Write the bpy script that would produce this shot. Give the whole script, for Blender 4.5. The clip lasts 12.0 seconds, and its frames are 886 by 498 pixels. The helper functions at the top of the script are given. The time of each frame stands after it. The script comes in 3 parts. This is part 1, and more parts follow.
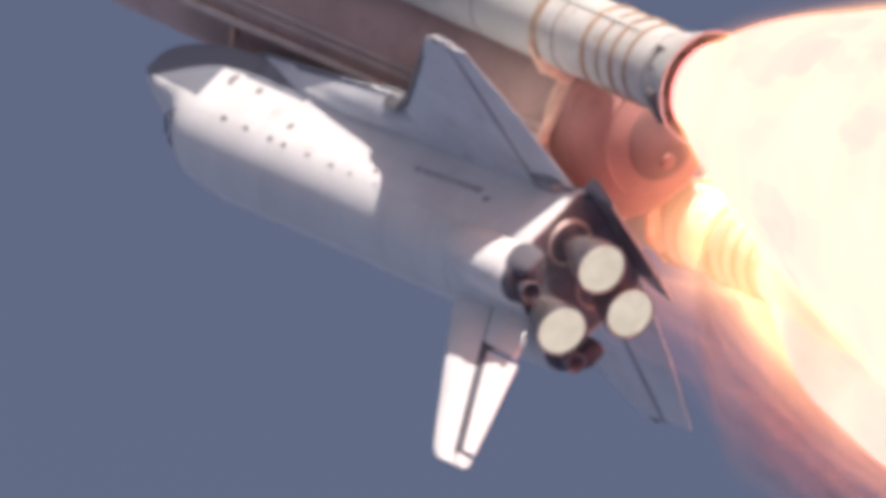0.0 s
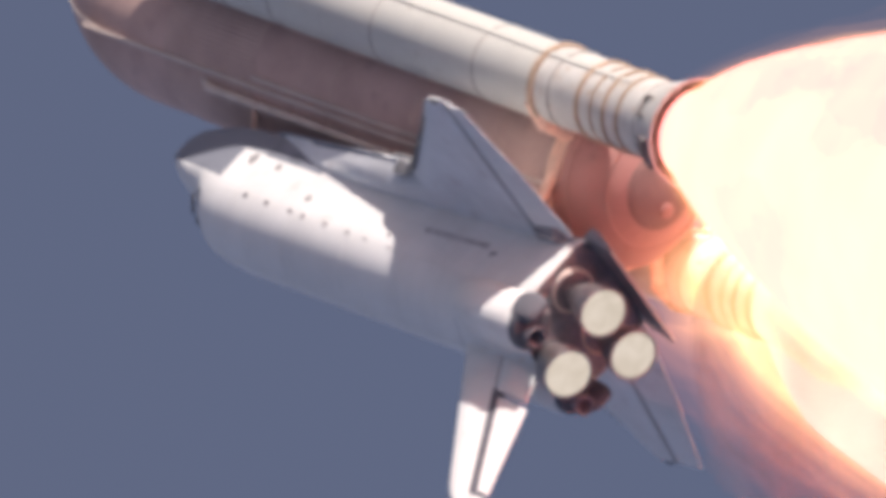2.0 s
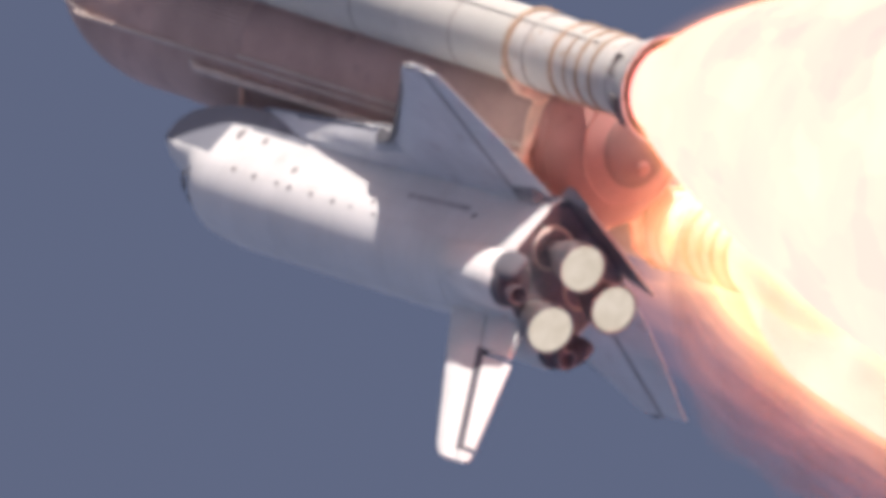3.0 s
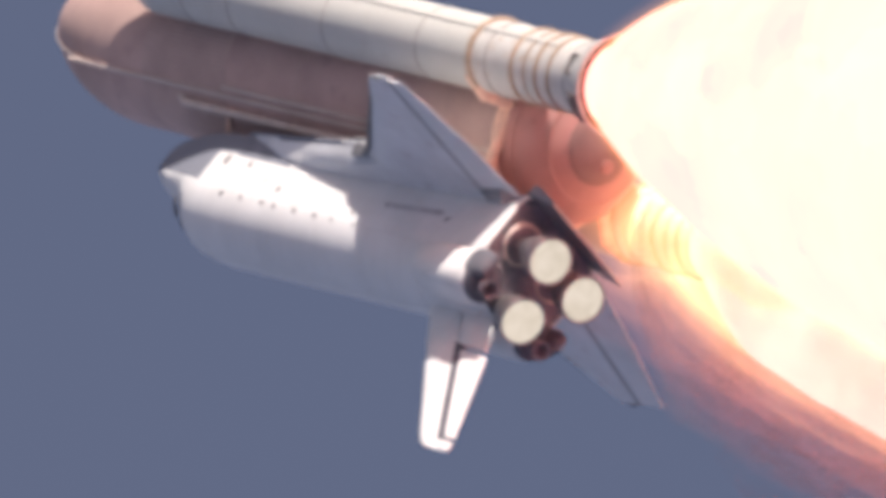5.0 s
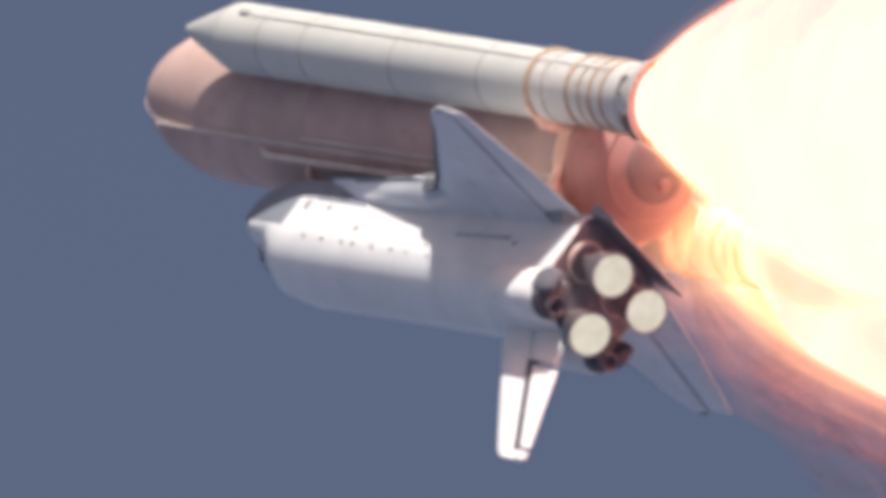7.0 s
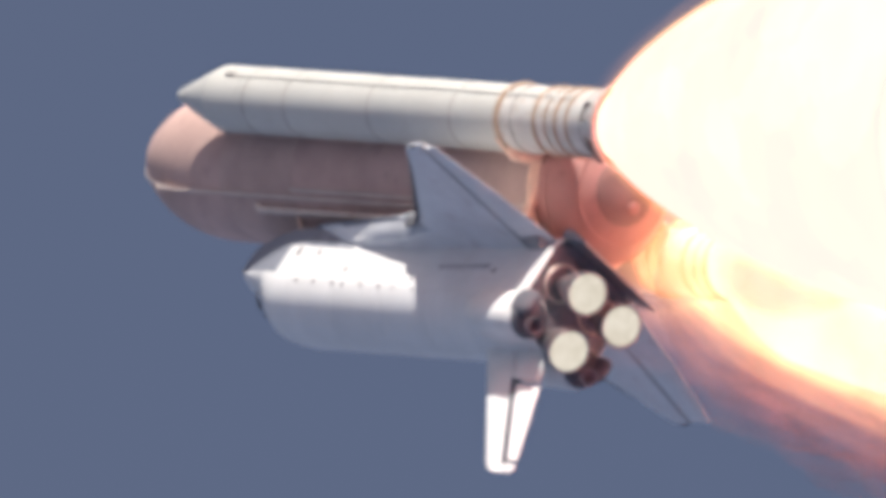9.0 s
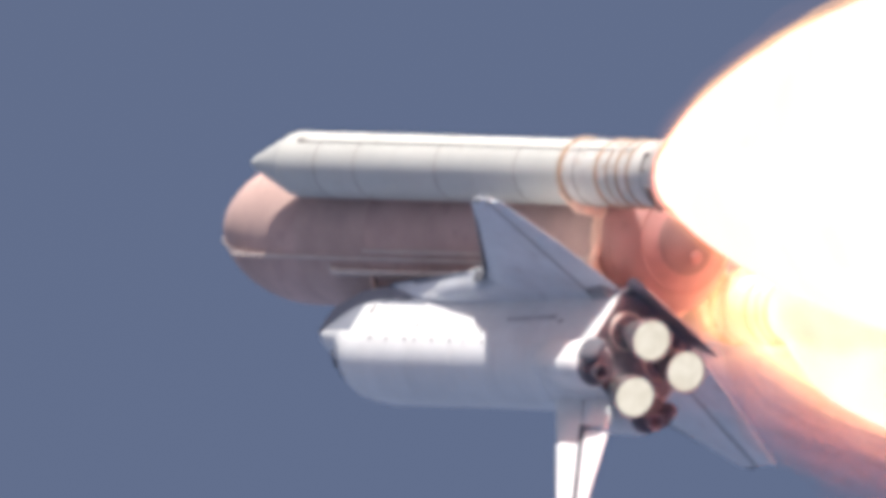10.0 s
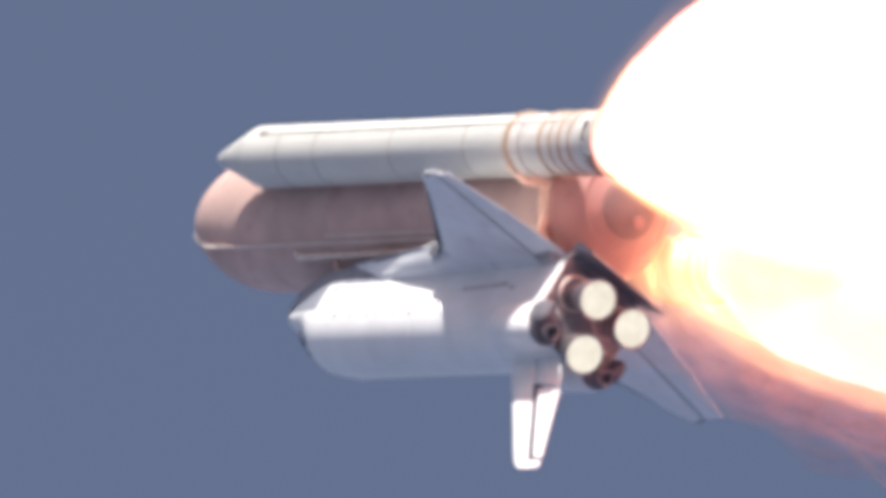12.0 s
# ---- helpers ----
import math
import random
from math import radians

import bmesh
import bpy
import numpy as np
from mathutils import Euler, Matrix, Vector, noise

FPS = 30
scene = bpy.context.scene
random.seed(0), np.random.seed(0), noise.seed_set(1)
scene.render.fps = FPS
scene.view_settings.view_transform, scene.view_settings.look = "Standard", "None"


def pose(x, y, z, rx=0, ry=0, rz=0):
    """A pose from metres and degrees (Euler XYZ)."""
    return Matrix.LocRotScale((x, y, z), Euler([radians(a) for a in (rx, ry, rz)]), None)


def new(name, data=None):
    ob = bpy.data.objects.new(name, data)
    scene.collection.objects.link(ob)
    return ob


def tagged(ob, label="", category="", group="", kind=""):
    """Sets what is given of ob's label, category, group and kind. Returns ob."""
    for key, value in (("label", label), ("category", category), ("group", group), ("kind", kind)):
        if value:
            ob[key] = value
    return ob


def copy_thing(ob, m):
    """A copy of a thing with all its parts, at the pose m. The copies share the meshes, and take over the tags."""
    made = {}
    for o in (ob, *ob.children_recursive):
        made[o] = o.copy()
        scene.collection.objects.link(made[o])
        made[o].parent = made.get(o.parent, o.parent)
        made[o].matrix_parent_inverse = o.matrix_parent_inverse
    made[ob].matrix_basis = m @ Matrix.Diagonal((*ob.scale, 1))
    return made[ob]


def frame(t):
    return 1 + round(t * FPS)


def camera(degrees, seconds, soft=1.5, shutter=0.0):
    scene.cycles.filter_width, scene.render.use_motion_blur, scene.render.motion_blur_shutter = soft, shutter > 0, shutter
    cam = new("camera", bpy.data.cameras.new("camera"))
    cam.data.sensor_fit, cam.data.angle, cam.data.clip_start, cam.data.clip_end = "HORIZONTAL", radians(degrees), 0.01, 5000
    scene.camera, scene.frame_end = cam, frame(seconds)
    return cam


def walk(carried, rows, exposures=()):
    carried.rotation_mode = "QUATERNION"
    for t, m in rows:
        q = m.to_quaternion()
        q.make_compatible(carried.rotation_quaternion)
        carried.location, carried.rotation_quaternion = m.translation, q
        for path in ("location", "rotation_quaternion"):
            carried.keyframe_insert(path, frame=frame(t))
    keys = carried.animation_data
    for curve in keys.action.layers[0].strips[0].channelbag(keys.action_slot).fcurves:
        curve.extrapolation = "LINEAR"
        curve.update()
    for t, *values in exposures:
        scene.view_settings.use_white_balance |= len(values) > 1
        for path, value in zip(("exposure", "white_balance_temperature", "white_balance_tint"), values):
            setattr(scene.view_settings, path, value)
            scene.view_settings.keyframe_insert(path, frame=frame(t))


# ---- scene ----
cam = camera(0.831835, 12.0, soft=6.3)

# The ground camera stands at the origin and pans; (seconds, tilt, lean, turn) in degrees.
AIM = [
    (0, 124.0772, -4.8559, -8.0421),
    (0.5, 124.3745, -4.4021, -7.2377),
    (1, 124.7623, -4.1305, -6.5743),
    (1.5, 125.0517, -3.8844, -5.9062),
    (2, 125.4050, -3.6078, -5.3226),
    (2.5, 125.6892, -3.0541, -4.5018),
    (2.7, 125.7990, -2.8172, -4.1694),
    (3.1, 126.0599, -2.4297, -3.5606),
    (3.5, 126.3267, -2.1751, -3.0530),
    (3.9, 126.5958, -1.9200, -2.5484),
    (4.3, 126.8640, -1.5303, -1.9487),
    (4.5, 126.9723, -1.4306, -1.7381),
    (5, 127.2758, -0.9263, -0.9995),
    (5.5, 127.6429, -0.4945, -0.2753),
    (6, 127.9623, -0.0658, 0.4861),
    (6.5, 128.3011, 0.4526, 1.1669),
    (6.7, 128.4049, 0.6203, 1.4408),
    (7.1, 128.6762, 0.9694, 1.9817),
    (7.5, 128.9503, 1.3586, 2.5495),
    (7.9, 129.2258, 1.7503, 3.1136),
    (8.3, 129.5019, 2.1071, 3.6430),
    (8.5, 129.6684, 2.3116, 3.8856),
    (9, 129.9840, 2.8144, 4.5599),
    (9.5, 130.3531, 3.1715, 5.1211),
    (10, 130.7238, 3.5654, 5.7789),
    (10.5, 131.0624, 4.0179, 6.4251),
    (11, 131.3685, 4.3857, 6.8814),
    (11.5, 131.7141, 4.7265, 7.3848),
    (12, 132.0843, 4.9286, 7.7436),
]
walk(cam, [(t, pose(0, 0, 0, a, b, c)) for t, a, b, c in AIM], exposures=[(0, 0.42, 6700, 17), (3, 0.44, 6700, 17), (4.5, 0.68, 6900, 19), (5.2, 0.52, 6650, 15), (6.5, 0.49, 6550, 12), (8.5, 0.6, 6500, 11), (9.5, 0.6, 6450, 11), (10.2, 0.84, 6350, 11), (12, 0.9, 6400, 11)])

# ---- world, sun ----
SUN_STACK = Vector((0.16, 1.0, -1.04)).normalized()
# attitude of the climbing vehicle: x aft, y its right wing, z out of the orbiter's back
ATTITUDE = Matrix(((0.58117, -0.56999, -0.58082), (-0.56235, -0.7972, 0.21963), (-0.58822, 0.19898, -0.78384))).to_quaternion().to_matrix().to_4x4()
SUN_WORLD = ATTITUDE.to_3x3() @ SUN_STACK

world = bpy.data.worlds.new("sky")
scene.world = world
world.use_nodes = True
wn, wl = world.node_tree.nodes, world.node_tree.links
wn.clear()
sky = wn.new("ShaderNodeTexSky")
sky.sky_type, sky.sun_disc = "NISHITA", False
sky.sun_elevation = math.asin(SUN_WORLD.z)
sky.sun_rotation = math.atan2(SUN_WORLD.x, SUN_WORLD.y)
sky.altitude, sky.air_density, sky.dust_density, sky.ozone_density = 0.0, 1.0, 1.5, 1.0
tint = wn.new("ShaderNodeMix")
tint.data_type, tint.blend_type = "RGBA", "MULTIPLY"
tint.inputs[0].default_value = 1.0
tint.inputs[7].default_value = (0.98, 0.79, 0.735, 1)
wl.new(sky.outputs[0], tint.inputs[6])
# below the horizon lies bright sea and cloud
coord, split = wn.new("ShaderNodeTexCoord"), wn.new("ShaderNodeSeparateXYZ")
wl.new(coord.outputs["Generated"], split.inputs[0])
low = wn.new("ShaderNodeMapRange")
low.inputs[1].default_value, low.inputs[2].default_value = -0.06, 0.02
low.inputs[3].default_value, low.inputs[4].default_value = 1.0, 0.0
wl.new(split.outputs[2], low.inputs[0])
mixw = wn.new("ShaderNodeMix")
mixw.data_type = "RGBA"
mixw.inputs[7].default_value = (1.8, 2.2, 3.4, 1)
wl.new(low.outputs[0], mixw.inputs[0])
wl.new(tint.outputs[2], mixw.inputs[6])
back = wn.new("ShaderNodeBackground")
back.inputs[1].default_value = 0.083
out = wn.new("ShaderNodeOutputWorld")
wl.new(mixw.outputs[2], back.inputs[0])
wl.new(back.outputs[0], out.inputs[0])

sun = new("sun", bpy.data.lights.new("sun", "SUN"))
sun.data.energy, sun.data.angle, sun.data.color = 4.5, radians(0.53), (1.0, 0.95, 0.88)
sun.matrix_world = Matrix.Translation((0, -200, 100)) @ SUN_WORLD.to_track_quat("Z", "Y").to_matrix().to_4x4()

# ---- materials ----


def material(name, base, rough=0.6, metal=0.0, var=0.12, scale=0.6, fine=12.0, bump=0.15, stain=None, stain_at=0.62):
    """A painted, foamed or metal surface: large blotches, fine grain, relief; stain is a second colour in patches."""
    m = bpy.data.materials.new(name)
    m.use_nodes = True
    n, l = m.node_tree.nodes, m.node_tree.links
    b = n["Principled BSDF"]
    b.inputs["Roughness"].default_value, b.inputs["Metallic"].default_value = rough, metal
    tc = n.new("ShaderNodeTexCoord")
    big, small = n.new("ShaderNodeTexNoise"), n.new("ShaderNodeTexNoise")
    big.inputs["Scale"].default_value, big.inputs["Detail"].default_value = scale, 6
    small.inputs["Scale"].default_value, small.inputs["Detail"].default_value = fine, 4
    for q in (big, small):
        l.new(tc.outputs["Object"], q.inputs["Vector"])
    ramp = n.new("ShaderNodeValToRGB")
    ramp.color_ramp.elements[0].position, ramp.color_ramp.elements[1].position = 0.3, 0.7
    ramp.color_ramp.elements[0].color = (*[c * (1 - var) for c in base], 1)
    ramp.color_ramp.elements[1].color = (*[min(1, c * (1 + var)) for c in base], 1)
    l.new(big.outputs[0], ramp.inputs[0])
    grain = n.new("ShaderNodeMix")
    grain.data_type, grain.blend_type = "RGBA", "OVERLAY"
    grain.inputs[0].default_value = var
    l.new(ramp.outputs[0], grain.inputs[6])
    l.new(small.outputs[0], grain.inputs[7])
    last = grain.outputs[2]
    if stain:
        r2 = n.new("ShaderNodeMapRange")
        r2.inputs[1].default_value, r2.inputs[2].default_value = stain_at, stain_at + 0.1
        other = n.new("ShaderNodeTexNoise")
        other.inputs["Scale"].default_value, other.inputs["Detail"].default_value = scale * 2.3, 7
        l.new(tc.outputs["Object"], other.inputs["Vector"])
        l.new(other.outputs[0], r2.inputs[0])
        mx = n.new("ShaderNodeMix")
        mx.data_type = "RGBA"
        mx.inputs[7].default_value = (*stain, 1)
        l.new(r2.outputs[0], mx.inputs[0])
        l.new(last, mx.inputs[6])
        last = mx.outputs[2]
    l.new(last, b.inputs["Base Color"])
    bp = n.new("ShaderNodeBump")
    bp.inputs["Strength"].default_value, bp.inputs["Distance"].default_value = bump, 0.05
    l.new(small.outputs[0], bp.inputs["Height"])
    l.new(bp.outputs[0], b.inputs["Normal"])
    return m


def tiled(name, base, size=0.2, **kw):
    """Tiles or quilted blankets: the plain surface with fine joints laid over it."""
    m = material(name, base, **kw)
    n, l = m.node_tree.nodes, m.node_tree.links
    b = n["Principled BSDF"]
    src = b.inputs["Base Color"].links[0].from_socket
    br = n.new("ShaderNodeTexBrick")
    br.offset = 0.0
    br.inputs["Color1"].default_value, br.inputs["Color2"].default_value = (1, 1, 1, 1), (0.95, 0.95, 0.95, 1)
    br.inputs["Mortar"].default_value = (0.84, 0.84, 0.84, 1)
    br.inputs["Scale"].default_value, br.inputs["Mortar Size"].default_value = 1.0, 0.012
    br.inputs["Brick Width"].default_value, br.inputs["Row Height"].default_value = size * 4, size * 4
    tc = n.new("ShaderNodeTexCoord")
    sep, com = n.new("ShaderNodeSeparateXYZ"), n.new("ShaderNodeCombineXYZ")
    add = n.new("ShaderNodeMath")
    l.new(tc.outputs["Object"], sep.inputs[0])
    l.new(sep.outputs[1], add.inputs[0])
    l.new(sep.outputs[2], add.inputs[1])
    l.new(sep.outputs[0], com.inputs[0])
    l.new(add.outputs[0], com.inputs[1])
    l.new(com.outputs[0], br.inputs["Vector"])
    mul = n.new("ShaderNodeMix")
    mul.data_type, mul.blend_type = "RGBA", "MULTIPLY"
    mul.inputs[0].default_value = 1.0
    l.new(src, mul.inputs[6])
    l.new(br.outputs[0], mul.inputs[7])
    l.new(mul.outputs[2], b.inputs["Base Color"])
    return m


def glowing(name, inner, outer, strength, thin=False, scale=0.35, soft=0.3):
    """Burning gas: two colours in billows; thin gas adds its glow to what lies behind."""
    m = bpy.data.materials.new(name)
    m.use_nodes = True
    n, l = m.node_tree.nodes, m.node_tree.links
    n.clear()
    o, e = n.new("ShaderNodeOutputMaterial"), n.new("ShaderNodeEmission")
    tc, ns = n.new("ShaderNodeTexCoord"), n.new("ShaderNodeTexNoise")
    ns.inputs["Scale"].default_value, ns.inputs["Detail"].default_value = scale, 5
    ns.inputs["Distortion"].default_value = 0.6
    l.new(tc.outputs["Object"], ns.inputs["Vector"])
    ramp = n.new("ShaderNodeValToRGB")
    ramp.color_ramp.elements[0].position, ramp.color_ramp.elements[1].position = 0.35, 0.65
    ramp.color_ramp.elements[0].color, ramp.color_ramp.elements[1].color = (*outer, 1), (*inner, 1)
    l.new(ns.outputs[0], ramp.inputs[0])
    l.new(ramp.outputs[0], e.inputs[0])
    e.inputs[1].default_value = strength
    if not thin:
        l.new(e.outputs[0], o.inputs[0])
        return m
    tr, both, mr = n.new("ShaderNodeBsdfTransparent"), n.new("ShaderNodeAddShader"), n.new("ShaderNodeMapRange")
    mr.inputs[1].default_value, mr.inputs[2].default_value = 0.5 - soft, 0.5 + soft
    mr.inputs[3].default_value, mr.inputs[4].default_value = strength * 0.55, strength * 1.45
    l.new(ns.outputs[0], mr.inputs[0])
    l.new(mr.outputs[0], e.inputs[1])
    l.new(tr.outputs[0], both.inputs[0])
    l.new(e.outputs[0], both.inputs[1])
    l.new(both.outputs[0], o.inputs[0])
    return m


WHITE = tiled("white_blanket", (0.68, 0.68, 0.67), rough=0.75, var=0.06, scale=0.3, fine=5, stain=(0.60, 0.59, 0.57), stain_at=0.62)
DOORS = tiled("white_door_blanket", (0.67, 0.67, 0.66), size=0.25, rough=0.75, var=0.07, scale=0.25, fine=4)
WINGTOP = tiled("grey_white_wing_felt", (0.64, 0.65, 0.66), rough=0.8, var=0.08, scale=0.35, fine=5, stain=(0.56, 0.55, 0.56), stain_at=0.6)
# tile black lightened and blued: distance haze is painted into the colour
HAZED_BLACK = tiled("hazed_black_tile", (0.20, 0.213, 0.25), size=0.15, rough=0.55, var=0.25, scale=0.8, fine=9)
RCC = material("grey_carbon_edge", (0.11, 0.11, 0.12), rough=0.5, var=0.2, scale=1.2)
# GAP and BASE: dark greys raised and blued, imitating haze by colour
GAP = material("dark_gap", (0.11, 0.11, 0.13), rough=0.9)
HINGE = material("hinge_seal", (0.32, 0.32, 0.33), rough=0.8, var=0.2)
BASE = material("scorched_heat_shield", (0.20, 0.195, 0.22), rough=0.75, var=0.3, scale=1.2, stain=(0.25, 0.22, 0.23), stain_at=0.55)
METAL = material("nozzle_metal", (0.34, 0.32, 0.33), rough=0.38, metal=0.8, var=0.2, scale=1.5)
DOME = material("dome_blanket", (0.6, 0.52, 0.47), rough=0.7, var=0.15, scale=1.4)
GLASS = material("cabin_glass", (0.02, 0.02, 0.025), rough=0.08, var=0.1)
# tank and dome foams paled off true orange; haze is mixed into the colour
FOAM = material("hazed_orange_foam", (0.52, 0.355, 0.31), rough=0.85, var=0.16, scale=0.28, fine=7, bump=0.3, stain=(0.47, 0.32, 0.28), stain_at=0.56)
RIBBED = material("ribbed_foam", (0.49, 0.345, 0.30), rough=0.85, var=0.16, scale=0.35, fine=6, bump=0.3)
TRAY = material("pale_foam_tray", (0.60, 0.50, 0.44), rough=0.8, var=0.15, scale=0.5)
DOMEFOAM = material("aft_dome_foam", (0.46, 0.24, 0.215), rough=0.8, var=0.12, scale=0.4, stain=(0.41, 0.205, 0.19), stain_at=0.58)
SCORCH = material("scorched_foam", (0.27, 0.165, 0.155), rough=0.85, var=0.2, scale=0.5, stain=(0.31, 0.18, 0.165), stain_at=0.55)
PAINT = material("booster_white_paint", (0.50, 0.50, 0.465), rough=0.5, var=0.05, scale=0.35, fine=4, bump=0.06, stain=(0.445, 0.435, 0.395), stain_at=0.64)
RUST = material("brown_seal", (0.40, 0.29, 0.21), rough=0.8, var=0.25, scale=1.5)
# seal grey brought nearer the white paint, haze put into the colour
SOOT = material("hazed_seal", (0.36, 0.34, 0.32), rough=0.8, var=0.2, scale=1.5)
STRIP_GREY = material("strip_grey", (0.42, 0.41, 0.42), rough=0.8, var=0.25, scale=2.5)
MOTOR = material("sooty_metal", (0.15, 0.13, 0.13), rough=0.6, var=0.25, scale=2.0)
VENT = material("vent_grey", (0.24, 0.23, 0.24), rough=0.8)
SKIRT = material("skirt_paint", (0.51, 0.50, 0.47), rough=0.55, var=0.1, scale=0.8, stain=(0.45, 0.36, 0.28), stain_at=0.6)
# bright warm strut colour with the flames' light painted in
FLAMELIT_STRUT = material("flamelit_strut_foam", (0.86, 0.57, 0.44), rough=0.8, var=0.2, scale=1.2)
EXHAUST = glowing("engine_exhaust", (1.0, 0.92, 0.78), (0.86, 0.78, 0.64), 0.55, scale=1.3)

def nose_skin():
    """White blankets above, dark tiles on the chin and nose cap; the border is a stepped line."""
    m = tiled("nose_blankets_and_tiles", (0.68, 0.68, 0.67), rough=0.7, var=0.06, scale=0.3, fine=5)
    n, l = m.node_tree.nodes, m.node_tree.links
    b = n["Principled BSDF"]
    src = b.inputs["Base Color"].links[0].from_socket
    tc, sep = n.new("ShaderNodeTexCoord"), n.new("ShaderNodeSeparateXYZ")
    l.new(tc.outputs["Object"], sep.inputs[0])

    def math_node(op, a, c):
        q = n.new("ShaderNodeMath")
        q.operation = op
        for k, v in enumerate((a, c)):
            if isinstance(v, (int, float)):
                q.inputs[k].default_value = v
            else:
                l.new(v, q.inputs[k])
        return q.outputs[0]
    x, z = sep.outputs[0], sep.outputs[2]
    fore = math_node("LESS_THAN", x, (513 - 1000) * 0.0254)
    # the chin line sinks towards the nose; dark tiles ring the windshield
    sill = math_node("ADD", math_node("MULTIPLY", x, 0.15), (403 - 400) * 0.0254 + 0.15 * 487 * 0.0254)
    chin = math_node("MULTIPLY", fore, math_node("LESS_THAN", z, sill))
    brow = math_node("MULTIPLY", math_node("LESS_THAN", x, (474 - 1000) * 0.0254), math_node("GREATER_THAN", z, (431 - 400) * 0.0254))
    keel = math_node("LESS_THAN", z, (329 - 400) * 0.0254)
    cap = math_node("LESS_THAN", x, (245 - 1000) * 0.0254)
    dark = math_node("MAXIMUM", math_node("MAXIMUM", chin, keel), math_node("MAXIMUM", cap, brow))
    mx = n.new("ShaderNodeMix")
    mx.data_type = "RGBA"
    # chin and cap tiles carry the same painted-in haze
    mx.inputs[7].default_value = (0.20, 0.213, 0.25, 1)
    l.new(dark, mx.inputs[0])
    l.new(src, mx.inputs[6])
    l.new(mx.outputs[2], b.inputs["Base Color"])
    return m


NOSE = nose_skin()

# ---- mesh helpers ----
IN = 0.0254


def O(x, y, z):
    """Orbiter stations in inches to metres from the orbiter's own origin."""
    return Vector(((x - 1000) * IN, y * IN, (z - 400) * IN))


def T(x, y, z):
    """Tank stations in inches to metres from the tank's axis."""
    return Vector(((x - 1500) * IN, y * IN, (z - 400) * IN))


def part(name, bm, mat, parent, label="", smooth=40):
    bmesh.ops.recalc_face_normals(bm, faces=bm.faces)
    me = bpy.data.meshes.new(name)
    bm.to_mesh(me)
    bm.free()
    for m in (mat if isinstance(mat, (list, tuple)) else [mat]):
        me.materials.append(m)
    me.polygons.foreach_set("use_smooth", [True] * len(me.polygons))
    me.set_sharp_from_angle(angle=radians(smooth))
    ob = new(name, me)
    ob.parent = parent
    return tagged(ob, label=label)


def loft(rings, cap=True, bm=None, closed=True):
    """A skin over rings of equal count."""
    bm = bm or bmesh.new()
    rows = [[bm.verts.new(p) for p in r] for r in rings]
    n = len(rows[0])
    for a, b in zip(rows, rows[1:]):
        for i in range(n if closed else n - 1):
            j = (i + 1) % n
            bm.faces.new((a[i], a[j], b[j], b[i]))
    if cap:
        bm.faces.new(rows[0])
        bm.faces.new(rows[-1])
    return bm


def ring(c, r, axis=(1, 0, 0), seg=48, squash=1.0):
    """A circle of points about c, square to axis."""
    a = Vector(axis).normalized()
    u = a.cross(Vector((0, 1, 0)) if abs(a.y) < 0.9 else Vector((0, 0, 1))).normalized()
    v = a.cross(u)
    return [Vector(c) + u * r * math.cos(2 * math.pi * k / seg) + v * r * squash * math.sin(2 * math.pi * k / seg) for k in range(seg)]


def turned(profile, seg=48, cap=True, bm=None, origin=(0, 0, 0), axis=(1, 0, 0)):
    """A body of revolution: (distance along the axis, radius)."""
    a = Vector(axis).normalized()
    return loft([ring(Vector(origin) + a * s, max(r, 1e-4), axis, seg) for s, r in profile], cap, bm)


def tube(a, b, r, seg=12, bm=None, r2=None):
    a, b = Vector(a), Vector(b)
    d = b - a
    return loft([ring(a, r, d, seg), ring(b, r if r2 is None else r2, d, seg)], True, bm)


def block(c, size, bm=None, turn=None, bevel=0.0):
    bm = bm or bmesh.new()
    r = bmesh.ops.create_cube(bm, size=1.0)
    m = Matrix.Translation(c) @ (turn or Matrix.Identity(4)) @ Matrix.Diagonal((*size, 1))
    bmesh.ops.transform(bm, matrix=m, verts=r["verts"])
    if bevel:
        es = {e for v in r["verts"] for e in v.link_edges}
        bmesh.ops.bevel(bm, geom=list(es), offset=bevel, segments=2, affect="EDGES")
    return bm


def thing(name, label, category, group=""):
    return tagged(new(name), label, category, group)


# ---- orbiter ----
SECTIONS = [(238, 3, 331, 339), (246, 15, 318, 354), (262, 26, 307, 366), (300, 44, 293, 388), (350, 60, 283, 408), (400, 74, 276, 425),
            (430, 82, 273, 437), (450, 87, 272, 458), (470, 92, 271, 478), (500, 97, 270, 494), (540, 101, 270, 501), (582, 104, 269, 503),
            (700, 105, 268, 504), (850, 105, 268, 504), (1000, 105, 268, 504), (1150, 105, 268, 504), (1307, 105, 268, 503), (1360, 108, 267, 502),
            (1430, 114, 265, 500), (1505, 120, 262, 494)]


def section_at(x):
    for a, b in zip(SECTIONS, SECTIONS[1:]):
        if x <= b[0]:
            f = (x - a[0]) / (b[0] - a[0])
            return [p + (q - p) * f for p, q in zip(a, b)]
    return list(SECTIONS[-1])


